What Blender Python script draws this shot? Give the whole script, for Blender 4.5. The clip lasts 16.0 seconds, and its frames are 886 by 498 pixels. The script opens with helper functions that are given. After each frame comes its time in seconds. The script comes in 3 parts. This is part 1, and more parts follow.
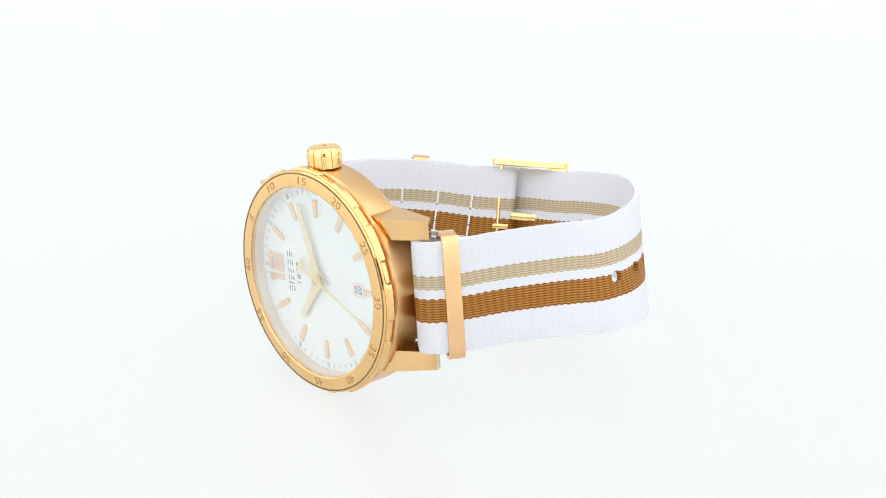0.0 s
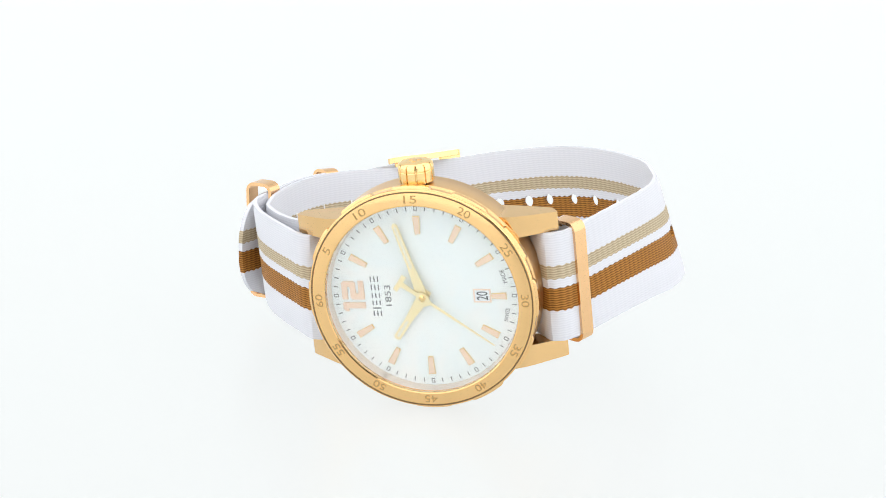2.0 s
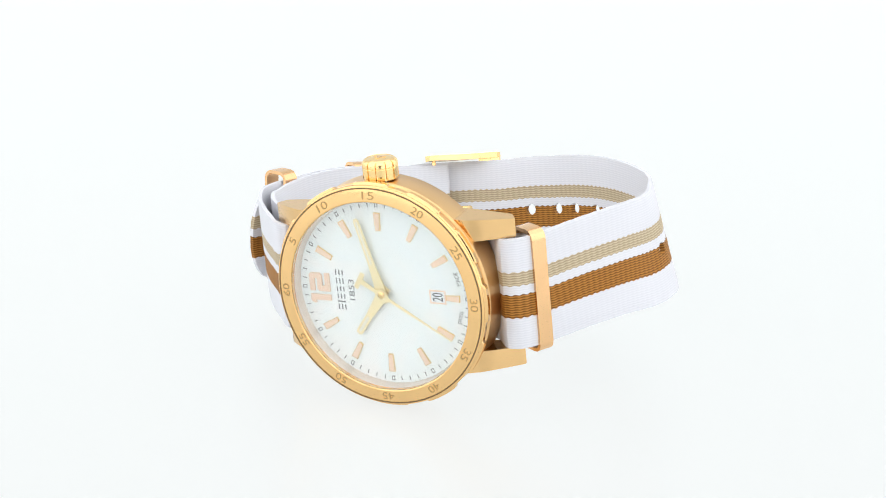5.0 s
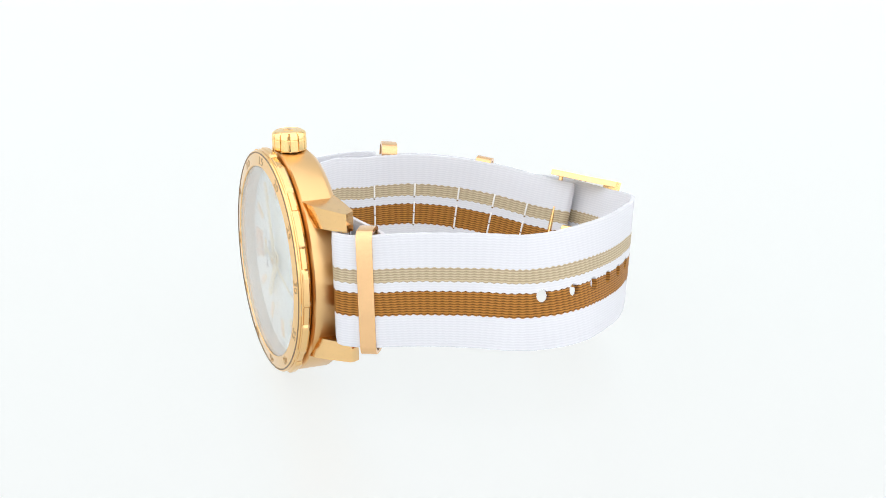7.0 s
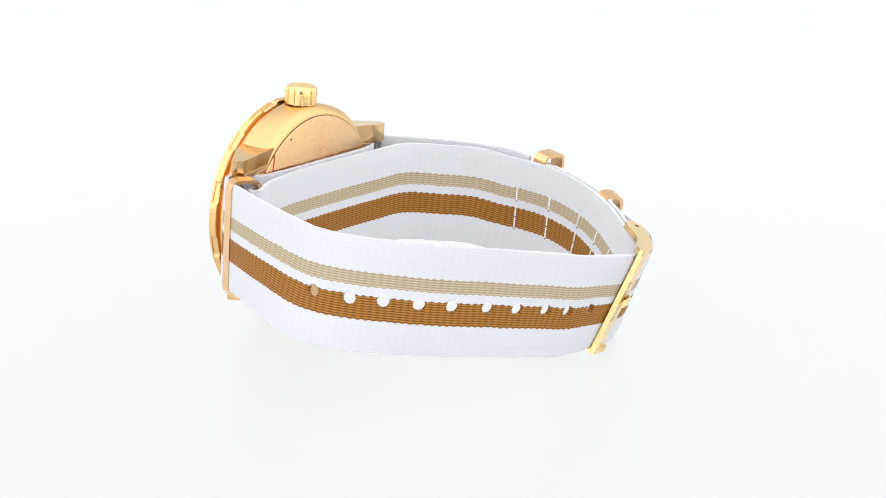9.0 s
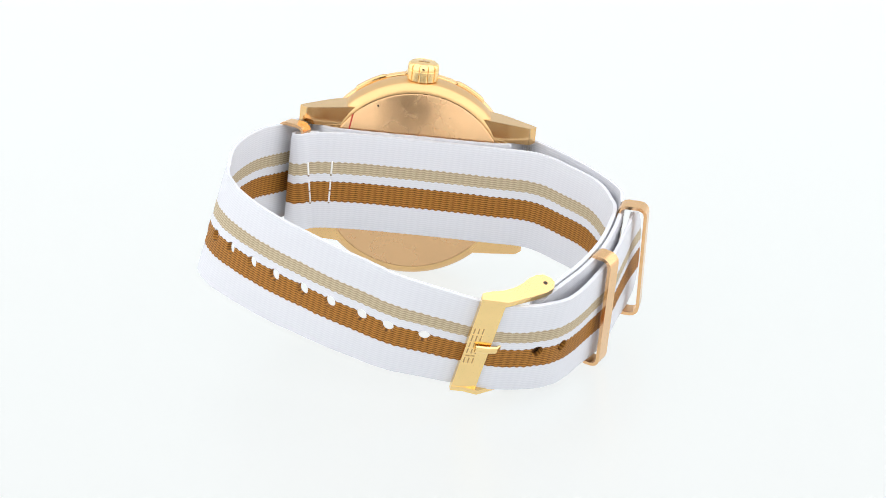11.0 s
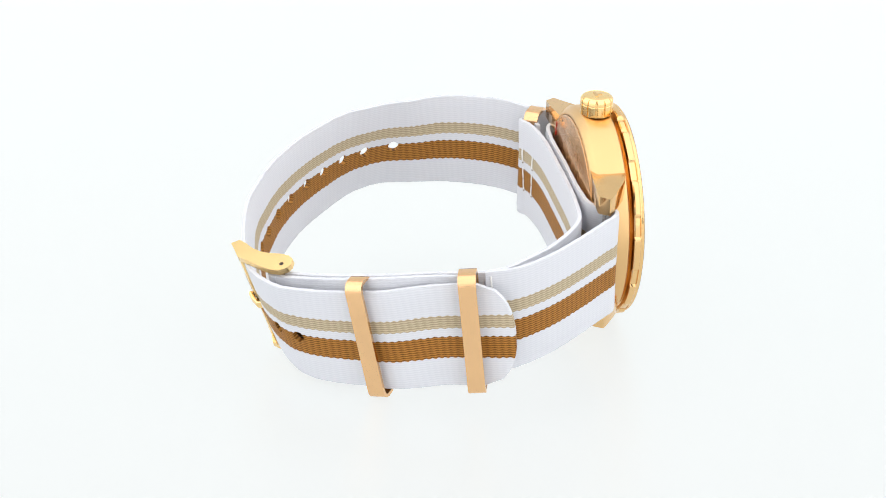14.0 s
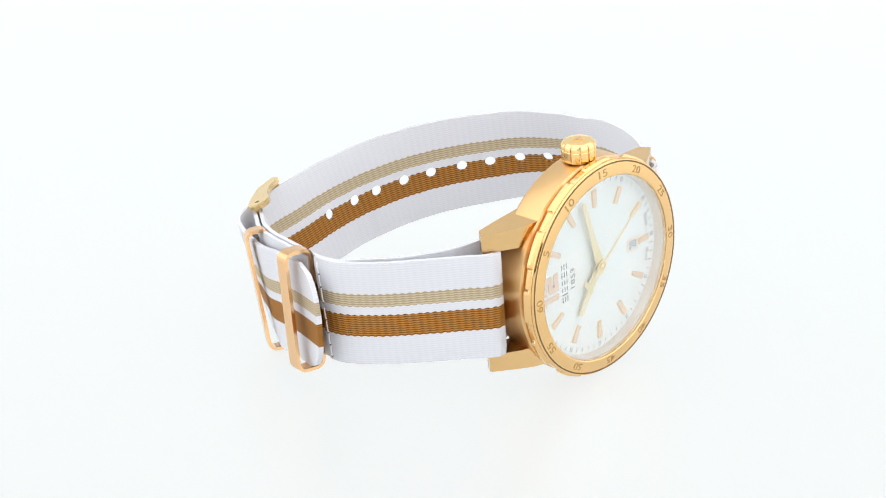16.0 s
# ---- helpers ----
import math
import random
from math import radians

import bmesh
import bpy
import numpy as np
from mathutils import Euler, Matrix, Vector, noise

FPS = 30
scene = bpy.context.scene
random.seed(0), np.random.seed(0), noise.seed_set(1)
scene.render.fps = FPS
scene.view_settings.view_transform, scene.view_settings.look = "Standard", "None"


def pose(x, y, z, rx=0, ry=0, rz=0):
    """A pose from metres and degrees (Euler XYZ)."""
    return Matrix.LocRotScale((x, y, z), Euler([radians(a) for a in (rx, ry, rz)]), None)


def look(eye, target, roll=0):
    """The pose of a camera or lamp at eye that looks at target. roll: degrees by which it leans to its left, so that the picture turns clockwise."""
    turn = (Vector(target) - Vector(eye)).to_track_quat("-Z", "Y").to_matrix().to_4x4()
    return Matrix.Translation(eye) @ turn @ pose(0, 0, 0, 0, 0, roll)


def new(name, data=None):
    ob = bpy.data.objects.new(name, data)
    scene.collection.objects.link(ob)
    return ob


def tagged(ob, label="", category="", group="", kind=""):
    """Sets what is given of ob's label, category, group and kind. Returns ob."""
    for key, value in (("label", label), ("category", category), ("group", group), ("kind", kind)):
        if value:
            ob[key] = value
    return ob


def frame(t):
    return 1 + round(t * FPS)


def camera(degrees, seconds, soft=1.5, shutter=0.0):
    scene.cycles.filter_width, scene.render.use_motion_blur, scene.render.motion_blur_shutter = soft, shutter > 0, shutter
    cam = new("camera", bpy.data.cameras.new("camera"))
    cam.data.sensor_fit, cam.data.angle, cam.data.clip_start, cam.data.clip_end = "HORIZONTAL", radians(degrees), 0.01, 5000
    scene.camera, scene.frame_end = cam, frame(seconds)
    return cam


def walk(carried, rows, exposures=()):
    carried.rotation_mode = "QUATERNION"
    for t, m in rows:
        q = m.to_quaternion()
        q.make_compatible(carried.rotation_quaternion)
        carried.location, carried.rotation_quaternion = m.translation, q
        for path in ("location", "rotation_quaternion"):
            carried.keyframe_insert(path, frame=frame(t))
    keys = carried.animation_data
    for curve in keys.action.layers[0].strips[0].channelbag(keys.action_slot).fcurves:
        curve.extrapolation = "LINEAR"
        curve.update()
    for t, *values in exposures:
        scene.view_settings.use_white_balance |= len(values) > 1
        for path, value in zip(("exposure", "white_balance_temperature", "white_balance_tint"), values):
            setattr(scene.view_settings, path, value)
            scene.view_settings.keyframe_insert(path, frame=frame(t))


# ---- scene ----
# ---- camera: stands still and looks down at a small turntable ----
EYE_H = 0.13635 + 0.0204
cam = camera(23.4465, 16.0, soft=1.1)
_p, _y = radians(21.2795), radians(0.048)
_eye = Vector((0, -0.36085, EYE_H))
CAM = look(_eye, _eye + Vector((math.sin(_y) * math.cos(_p), math.cos(_y) * math.cos(_p), -math.sin(_p))), 0.1645)
walk(cam, [(0.0, CAM), (16.0, CAM)])

# ---- world and lamps: unseen white tent, open at the front where the camera looks in ----
world = bpy.data.worlds.new("World")
world.use_nodes = True
world.node_tree.nodes["Background"].inputs[0].default_value = (1, 1, 1, 1)
world.node_tree.nodes["Background"].inputs[1].default_value = 0.1
scene.world = world
scene.view_settings.exposure = -0.48


def softbox(eye, target, size, watts, colour=(1, 1, 1)):
    data = bpy.data.lights.new("softbox", "AREA")
    data.shape, data.size, data.size_y, data.energy, data.color = "RECTANGLE", size[0], size[1], watts, colour
    ob = new("softbox_lamp", data)
    ob.matrix_world = look(eye, target)
    return ob


# added fill lamps out of view; the front pair brightens the dial
softbox((0, 0.05, 0.72), (0, 0, 0), (0.7, 0.6), 0.2)
softbox((-0.62, -0.1, 0.34), (0, 0, 0.03), (0.5, 0.5), 0.06)
softbox((0.62, -0.1, 0.34), (0, 0, 0.03), (0.5, 0.5), 0.06)
softbox((-0.34, -0.57, 0.36), (0, 0, 0.03), (0.36, 0.5), 0.06)
softbox((0.34, -0.57, 0.36), (0, 0, 0.03), (0.36, 0.5), 0.06)


# ---- materials ----
def node_mat(name):
    m = bpy.data.materials.new(name)
    m.use_nodes = True
    nt = m.node_tree
    return m, nt, nt.nodes["Principled BSDF"], lambda kind: nt.nodes.new("ShaderNode" + kind)


def mathn(nt, op, a, b=None, c=None):
    n = nt.nodes.new("ShaderNodeMath")
    n.operation = op
    for i, v in enumerate((a, b, c)):
        if v is None:
            continue
        if isinstance(v, (int, float)):
            n.inputs[i].default_value = v
        else:
            nt.links.new(v, n.inputs[i])
    return n.outputs[0]


def metal(name, colour, rough, brush=0.0, scale=900.0, stretch=(1, 1, 1), cloud=0.10):
    m, nt, b, mk = node_mat(name)
    co = mk("TexCoord")
    mp = mk("Mapping")
    mp.inputs["Scale"].default_value = stretch
    nt.links.new(co.outputs["Object"], mp.inputs[0])
    fine, wide = mk("TexNoise"), mk("TexNoise")
    fine.inputs["Scale"].default_value, wide.inputs["Scale"].default_value = scale, 160.0
    fine.inputs["Detail"].default_value = 4
    nt.links.new(mp.outputs[0], fine.inputs["Vector"])
    nt.links.new(co.outputs["Object"], wide.inputs["Vector"])
    r = mathn(nt, "MULTIPLY_ADD", wide.outputs[0], cloud, rough - cloud / 2)
    r2 = mathn(nt, "MULTIPLY_ADD", fine.outputs[0], 0.08 + brush * 0.2, r)
    nt.links.new(mathn(nt, "SUBTRACT", r2, 0.04 + brush * 0.1), b.inputs["Roughness"])
    ramp = mk("Mix")
    ramp.data_type = "RGBA"
    ramp.inputs[6].default_value = (*[c * 0.93 for c in colour], 1)
    ramp.inputs[7].default_value = (*[min(1, c * 1.05) for c in colour], 1)
    nt.links.new(wide.outputs[0], ramp.inputs[0])
    nt.links.new(ramp.outputs[2], b.inputs["Base Color"])
    b.inputs["Metallic"].default_value = 1
    if brush:
        bump = mk("Bump")
        bump.inputs["Strength"].default_value, bump.inputs["Distance"].default_value = brush, 0.00003
        nt.links.new(fine.outputs[0], bump.inputs["Height"])
        nt.links.new(bump.outputs[0], b.inputs["Normal"])
    return m


GOLD = metal("polished_rose_gold", (0.84, 0.545, 0.25), 0.10)
SATIN = metal("satin_rose_gold", (0.765, 0.49, 0.228), 0.32, 0.015, 4000.0, (0.08, 1, 1))
CASEBACK = metal("caseback_gold", (0.72, 0.45, 0.24), 0.26, 0.03, cloud=0.3)
PALE = metal("pale_polished_gold", (0.92, 0.665, 0.305), 0.16)
LUG = metal("polished_lug_gold", (0.765, 0.50, 0.235), 0.15)
ROSE = metal("rose_gold_applique", (0.93, 0.70, 0.55), 0.34)
KEEPER = metal("warm_rose_gold", (0.84, 0.525, 0.275), 0.16)
HANDGOLD = metal("pale_hand_gold", (0.97, 0.81, 0.50), 0.30)
FLANGE = metal("polished_flange", (0.92, 0.80, 0.71), 0.3)
STEEL = metal("steel", (0.6, 0.58, 0.55), 0.25)


def plain(name, colour, rough=0.5, grain=0.05, scale=1500.0, coat=0.0):
    m, nt, b, mk = node_mat(name)
    co, ns = mk("TexCoord"), mk("TexNoise")
    ns.inputs["Scale"].default_value, ns.inputs["Detail"].default_value = scale, 5
    nt.links.new(co.outputs["Object"], ns.inputs["Vector"])
    mx = mk("Mix")
    mx.data_type = "RGBA"
    mx.inputs[6].default_value = (*[c * (1 - grain) for c in colour], 1)
    mx.inputs[7].default_value = (*[min(1, c * (1 + grain)) for c in colour], 1)
    nt.links.new(ns.outputs[0], mx.inputs[0])
    nt.links.new(mx.outputs[2], b.inputs["Base Color"])
    b.inputs["Roughness"].default_value, b.inputs["Coat Weight"].default_value = rough, coat
    return m


INK = plain("grey_print", (0.15, 0.15, 0.16), 0.5)
DARKINK = plain("black_print", (0.03, 0.03, 0.035), 0.5)
ENGRAVED = plain("engraved_numeral", (0.42, 0.24, 0.07), 0.45)
BRONZE = plain("dark_bronze_line", (0.16, 0.085, 0.02), 0.4)
RED = plain("red_print", (0.5, 0.03, 0.02), 0.4)
HOLE = plain("dark_recess", (0.05, 0.035, 0.02), 0.7)
DATE_WHITE = plain("date_disc", (0.85, 0.86, 0.88), 0.5, 0.02)
THREAD = plain("white_thread", (0.80, 0.79, 0.78), 0.7, 0.08, 6000.0)
LUME = plain("pale_lume", (0.86, 0.80, 0.66), 0.5, 0.03)

# mother-of-pearl dial
PEARL, nt, b, mk = node_mat("mother_of_pearl")
co, n1, n2 = mk("TexCoord"), mk("TexNoise"), mk("TexNoise")
n1.inputs["Scale"].default_value, n2.inputs["Scale"].default_value = 90, 900
n1.inputs["Distortion"].default_value = 1.5
nt.links.new(co.outputs["Object"], n1.inputs["Vector"])
nt.links.new(co.outputs["Object"], n2.inputs["Vector"])
ramp = mk("ValToRGB")
ramp.color_ramp.elements[0].position, ramp.color_ramp.elements[1].position = 0.32, 0.68
ramp.color_ramp.elements[0].color, ramp.color_ramp.elements[1].color = (0.86, 0.90, 0.91, 1), (0.93, 0.92, 0.91, 1)
e = ramp.color_ramp.elements.new(0.5)
e.color = (0.89, 0.92, 0.92, 1)
nt.links.new(n1.outputs[0], ramp.inputs[0])
nt.links.new(ramp.outputs[0], b.inputs["Base Color"])
nt.links.new(mathn(nt, "MULTIPLY_ADD", n2.outputs[0], 0.15, 0.22), b.inputs["Roughness"])
b.inputs["Coat Weight"].default_value = 0.3

# crystal
GLASS, nt, b, mk = node_mat("sapphire_crystal")
nt.nodes.remove(b)
clear, gloss, fres, mixs = mk("BsdfTransparent"), mk("BsdfGlossy"), mk("LayerWeight"), mk("MixShader")
clear.inputs[0].default_value = (0.985, 0.995, 0.995, 1)
gloss.inputs["Roughness"].default_value, fres.inputs[0].default_value = 0.02, 0.5
nt.links.new(mathn(nt, "MULTIPLY_ADD", mathn(nt, "POWER", fres.outputs[1], 1.9), 0.66, 0.045), mixs.inputs[0])
nt.links.new(clear.outputs[0], mixs.inputs[1])
nt.links.new(gloss.outputs[0], mixs.inputs[2])
nt.links.new(mixs.outputs[0], nt.nodes["Material Output"].inputs[0])

# woven nylon with one tan and one brown stripe; uv in metres: along the strap, across it
NYLON, nt, b, mk = node_mat("striped_woven_nylon")
uv, sep = mk("UVMap"), mk("SeparateXYZ")
uv.uv_map = "UVMap"
nt.links.new(uv.outputs[0], sep.inputs[0])
sx, wy = sep.outputs[0], sep.outputs[1]
ripple = mathn(nt, "SINE", mathn(nt, "MULTIPLY", sx, 2 * math.pi / 0.00125))
nz = mk("TexNoise")
nz.inputs["Scale"].default_value = 500
nt.links.new(uv.outputs[0], nz.inputs["Vector"])
wob = mathn(nt, "MULTIPLY_ADD", ripple, 0.00009, wy)
wob = mathn(nt, "MULTIPLY_ADD", nz.outputs[0], 0.0003, mathn(nt, "SUBTRACT", wob, 0.00015))


def band(lo, hi):
    a = mathn(nt, "MULTIPLY_ADD", mathn(nt, "SUBTRACT", wob, lo), 14000.0, 0.5)
    c = mathn(nt, "MULTIPLY_ADD", mathn(nt, "SUBTRACT", hi, wob), 14000.0, 0.5)
    n = mathn(nt, "MINIMUM", a, c)
    k = nt.nodes.new("ShaderNodeClamp")
    nt.links.new(n, k.inputs[0])
    return k.outputs[0]


def mixrgb(fac, a, c):
    n = nt.nodes.new("ShaderNodeMix")
    n.data_type = "RGBA"
    nt.links.new(fac, n.inputs[0])
    for sock, v in ((n.inputs[6], a), (n.inputs[7], c)):
        if isinstance(v, tuple):
            sock.default_value = (*v, 1)
        else:
            nt.links.new(v, sock)
    return n.outputs[2]


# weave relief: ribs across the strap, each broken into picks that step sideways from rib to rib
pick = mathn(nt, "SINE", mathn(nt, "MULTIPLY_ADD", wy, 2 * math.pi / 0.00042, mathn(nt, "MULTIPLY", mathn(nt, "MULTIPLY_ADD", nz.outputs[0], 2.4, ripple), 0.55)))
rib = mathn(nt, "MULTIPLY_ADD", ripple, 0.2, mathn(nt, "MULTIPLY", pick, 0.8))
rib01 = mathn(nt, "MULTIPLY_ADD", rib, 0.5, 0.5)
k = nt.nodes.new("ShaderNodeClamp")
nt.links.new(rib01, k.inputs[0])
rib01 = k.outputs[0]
fib = mk("TexNoise")
fib.inputs["Scale"].default_value, fib.inputs["Detail"].default_value = 3500, 3
nt.links.new(uv.outputs[0], fib.inputs["Vector"])
white = mixrgb(fib.outputs[0], (0.64, 0.645, 0.69), (0.695, 0.70, 0.74))
# the relief also darkens each colour in its grooves: weave shade painted in
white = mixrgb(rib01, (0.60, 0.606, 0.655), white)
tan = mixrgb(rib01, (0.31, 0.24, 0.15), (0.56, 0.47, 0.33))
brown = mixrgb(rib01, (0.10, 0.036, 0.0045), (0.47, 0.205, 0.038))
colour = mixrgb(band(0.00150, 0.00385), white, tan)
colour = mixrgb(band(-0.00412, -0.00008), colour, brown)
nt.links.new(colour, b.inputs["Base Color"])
b.inputs["Roughness"].default_value = 0.62
b.inputs["Specular IOR Level"].default_value = 0.2
bump = mk("Bump")
bump.inputs["Strength"].default_value, bump.inputs["Distance"].default_value = 0.18, 0.00012
nt.links.new(mathn(nt, "MULTIPLY_ADD", fib.outputs[0], 0.25, rib01), bump.inputs["Height"])
nt.links.new(bump.outputs[0], b.inputs["Normal"])

# white acrylic sweep; its brightness is emission, so hardly any shadow shows
ACRYLIC, nt, b, mk = node_mat("glowing_white_acrylic")
co, ns = mk("TexCoord"), mk("TexNoise")
ns.inputs["Scale"].default_value = 3
nt.links.new(co.outputs["Object"], ns.inputs["Vector"])
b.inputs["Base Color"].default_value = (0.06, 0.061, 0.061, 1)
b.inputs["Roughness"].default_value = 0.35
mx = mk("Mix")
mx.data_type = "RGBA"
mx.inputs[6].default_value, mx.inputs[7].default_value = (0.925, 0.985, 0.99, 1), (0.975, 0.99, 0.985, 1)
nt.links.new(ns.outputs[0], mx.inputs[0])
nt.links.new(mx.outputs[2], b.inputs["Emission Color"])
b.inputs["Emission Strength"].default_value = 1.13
b.inputs["Specular IOR Level"].default_value = 0.3

# unseen tent panels, given emission to light the watch and brighten its reflections
GLOW_PANEL, nt, b, mk = node_mat("glowing_tent_panel")
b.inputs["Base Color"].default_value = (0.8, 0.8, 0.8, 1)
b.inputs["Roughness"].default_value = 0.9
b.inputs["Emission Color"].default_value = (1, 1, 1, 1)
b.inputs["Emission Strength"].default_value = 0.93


# ---- building helpers ----
def obj(name, bm, mat, parent=None, label="", smooth=True, bevel=0.0, angle=35):
    if bevel:
        bmesh.ops.bevel(bm, geom=[ed for ed in bm.edges if len(ed.link_faces) == 2 and ed.calc_face_angle(0) > radians(angle)],
                        offset=bevel, segments=2, profile=0.5, affect="EDGES")
    me = bpy.data.meshes.new(name)
    bmesh.ops.recalc_face_normals(bm, faces=bm.faces)
    if smooth:
        for f in bm.faces:
            f.smooth = True
        for ed in bm.edges:
            ed.smooth = not (len(ed.link_faces) == 2 and ed.calc_face_angle(0) > radians(30))
    bm.to_mesh(me)
    bm.free()
    me.materials.append(mat)
    ob = new(name, me)
    if parent:
        ob.parent = parent
    if label:
        tagged(ob, label)
    return ob


def L(u, v, n):
    """Watch space in millimetres (towards 12, towards the crown, out of the dial) to the thing's own metres."""
    return Vector((-u, -n, v)) * 0.001


def ring(bm, pts):
    return [bm.verts.new(q) for q in pts]


def skin(bm, rings, closed=True, caps=True):
    for a, c in zip(rings, rings[1:]):
        m = len(a)
        for i in range(m if closed else m - 1):
            bm.faces.new((a[i], a[(i + 1) % m], c[(i + 1) % m], c[i]))
    if caps:
        bm.faces.new(rings[0])
        bm.faces.new(list(reversed(rings[-1])))


def lathe(profile, steps=128, closed=False, wobble=None, axis="n", centre=(0, 0, 0)):
    """Turns (radius, height) about the dial's axis or about the crown's axis."""
    bm = bmesh.new()
    rings = []
    for k, (r, h) in enumerate(profile):
        pts = []
        for i in range(steps):
            a = 2 * math.pi * i / steps
            rr = r + (wobble(k, a) if wobble else 0)
            x, y = rr * math.cos(a), rr * math.sin(a)
            q = (x, y, h) if axis == "n" else (x, h, y)
            pts.append(L(q[0] + centre[0], q[1] + centre[1], q[2] + centre[2]))
        rings.append(ring(bm, pts))
    if closed:
        rings.append(rings[0])
        skin(bm, rings, caps=False)
    else:
        skin(bm, rings)
    return bm


def prism(poly, h0, h1, place=lambda a, c, h: L(a, c, h)):
    bm = bmesh.new()
    lo, hi = ring(bm, [place(a, c, h0) for a, c in poly]), ring(bm, [place(a, c, h1) for a, c in poly])
    skin(bm, [lo, hi])
    return bm


def polar(m):
    a = radians(6 * m)
    return lambda r, t, h: L(r * math.cos(a) - t * math.sin(a), r * math.sin(a) + t * math.cos(a), h)


def lettering(text, size, width, depth, place):
    """Built-in font as a mesh: cap height size, total width, thickness, all mm; place maps (right, up, height)."""
    cu = bpy.data.curves.new("lettering", "FONT")
    cu.body, cu.extrude, cu.align_x = text, 0.5, "CENTER"
    tmp = new("lettering", cu)
    me = bpy.data.meshes.new_from_object(tmp.evaluated_get(bpy.context.evaluated_depsgraph_get()))
    bm = bmesh.new()
    bm.from_mesh(me)
    bpy.data.objects.remove(tmp)
    xs, ys = [q.co.x for q in bm.verts], [q.co.y for q in bm.verts]
    x0, x1, y0, y1 = min(xs), max(xs), min(ys), max(ys)
    for q in bm.verts:
        q.co = place(((q.co.x - x0) / (x1 - x0) - 0.5) * width, ((q.co.y - y0) / (y1 - y0) - 0.5) * size, (q.co.z + 0.5) * depth)
    return bm


def spline(pts, step=0.35):
    """Catmull-Rom through rows of numbers, sampled at even lengths of the first three. Returns lengths and rows."""
    P = np.array(pts, float)
    P = np.vstack([2 * P[0] - P[1], P, 2 * P[-1] - P[-2]])
    out = []
    for i in range(1, len(P) - 2):
        d = [max(1e-6, np.linalg.norm(P[j + 1][:3] - P[j][:3])) ** 0.5 for j in (i - 1, i, i + 1)]
        t0, t1 = 0.0, d[0]
        t2 = t1 + d[1]
        t3 = t2 + d[2]
        for t in np.linspace(t1, t2, 24, endpoint=False):
            a1 = (t1 - t) / (t1 - t0) * P[i - 1] + (t - t0) / (t1 - t0) * P[i]
            a2 = (t2 - t) / (t2 - t1) * P[i] + (t - t1) / (t2 - t1) * P[i + 1]
            a3 = (t3 - t) / (t3 - t2) * P[i + 1] + (t - t2) / (t3 - t2) * P[i + 2]
            b1 = (t2 - t) / (t2 - t0) * a1 + (t - t0) / (t2 - t0) * a2
            b2 = (t3 - t) / (t3 - t1) * a2 + (t - t1) / (t3 - t1) * a3
            out.append((t2 - t) / (t2 - t1) * b1 + (t - t1) / (t2 - t1) * b2)
    out.append(P[-2])
    out = np.array(out)
    s = np.concatenate([[0], np.cumsum(np.linalg.norm(np.diff(out[:, :3], axis=0), axis=1))])
    grid = np.arange(0, s[-1], step)
    grid = np.append(grid, s[-1])
    return grid, np.stack([np.interp(grid, s, out[:, k]) for k in range(out.shape[1])], 1)


class Band:
    """A strap's middle line with its own axes: rows are u, v, n and the lean of its width in u and n."""

    def __init__(self, pts):
        self.s, self.rows = spline(pts)
        self.length = self.s[-1]

    def at(self, s):
        q = [np.interp(s, self.s, self.rows[:, k]) for k in range(5)]
        d = [np.interp(min(s + 0.6, self.length), self.s, self.rows[:, k]) - np.interp(max(s - 0.6, 0), self.s, self.rows[:, k]) for k in range(3)]
        t = np.array(d) / np.linalg.norm(d)
        w = np.array([q[3], 1.0, q[4]])
        w -= t * (w @ t)
        w /= np.linalg.norm(w)
        return np.array(q[:3]), t, w, np.cross(w, t)

    def nearest(self, u, n):
        return self.s[np.argmin((self.rows[:, 0] - u) ** 2 + (self.rows[:, 2] - n) ** 2)]

    def point(self, s, w, h):
        c, t, wd, nn = self.at(s)
        return L(*(c + wd * w + nn * h))


STRAP_W = 19.0


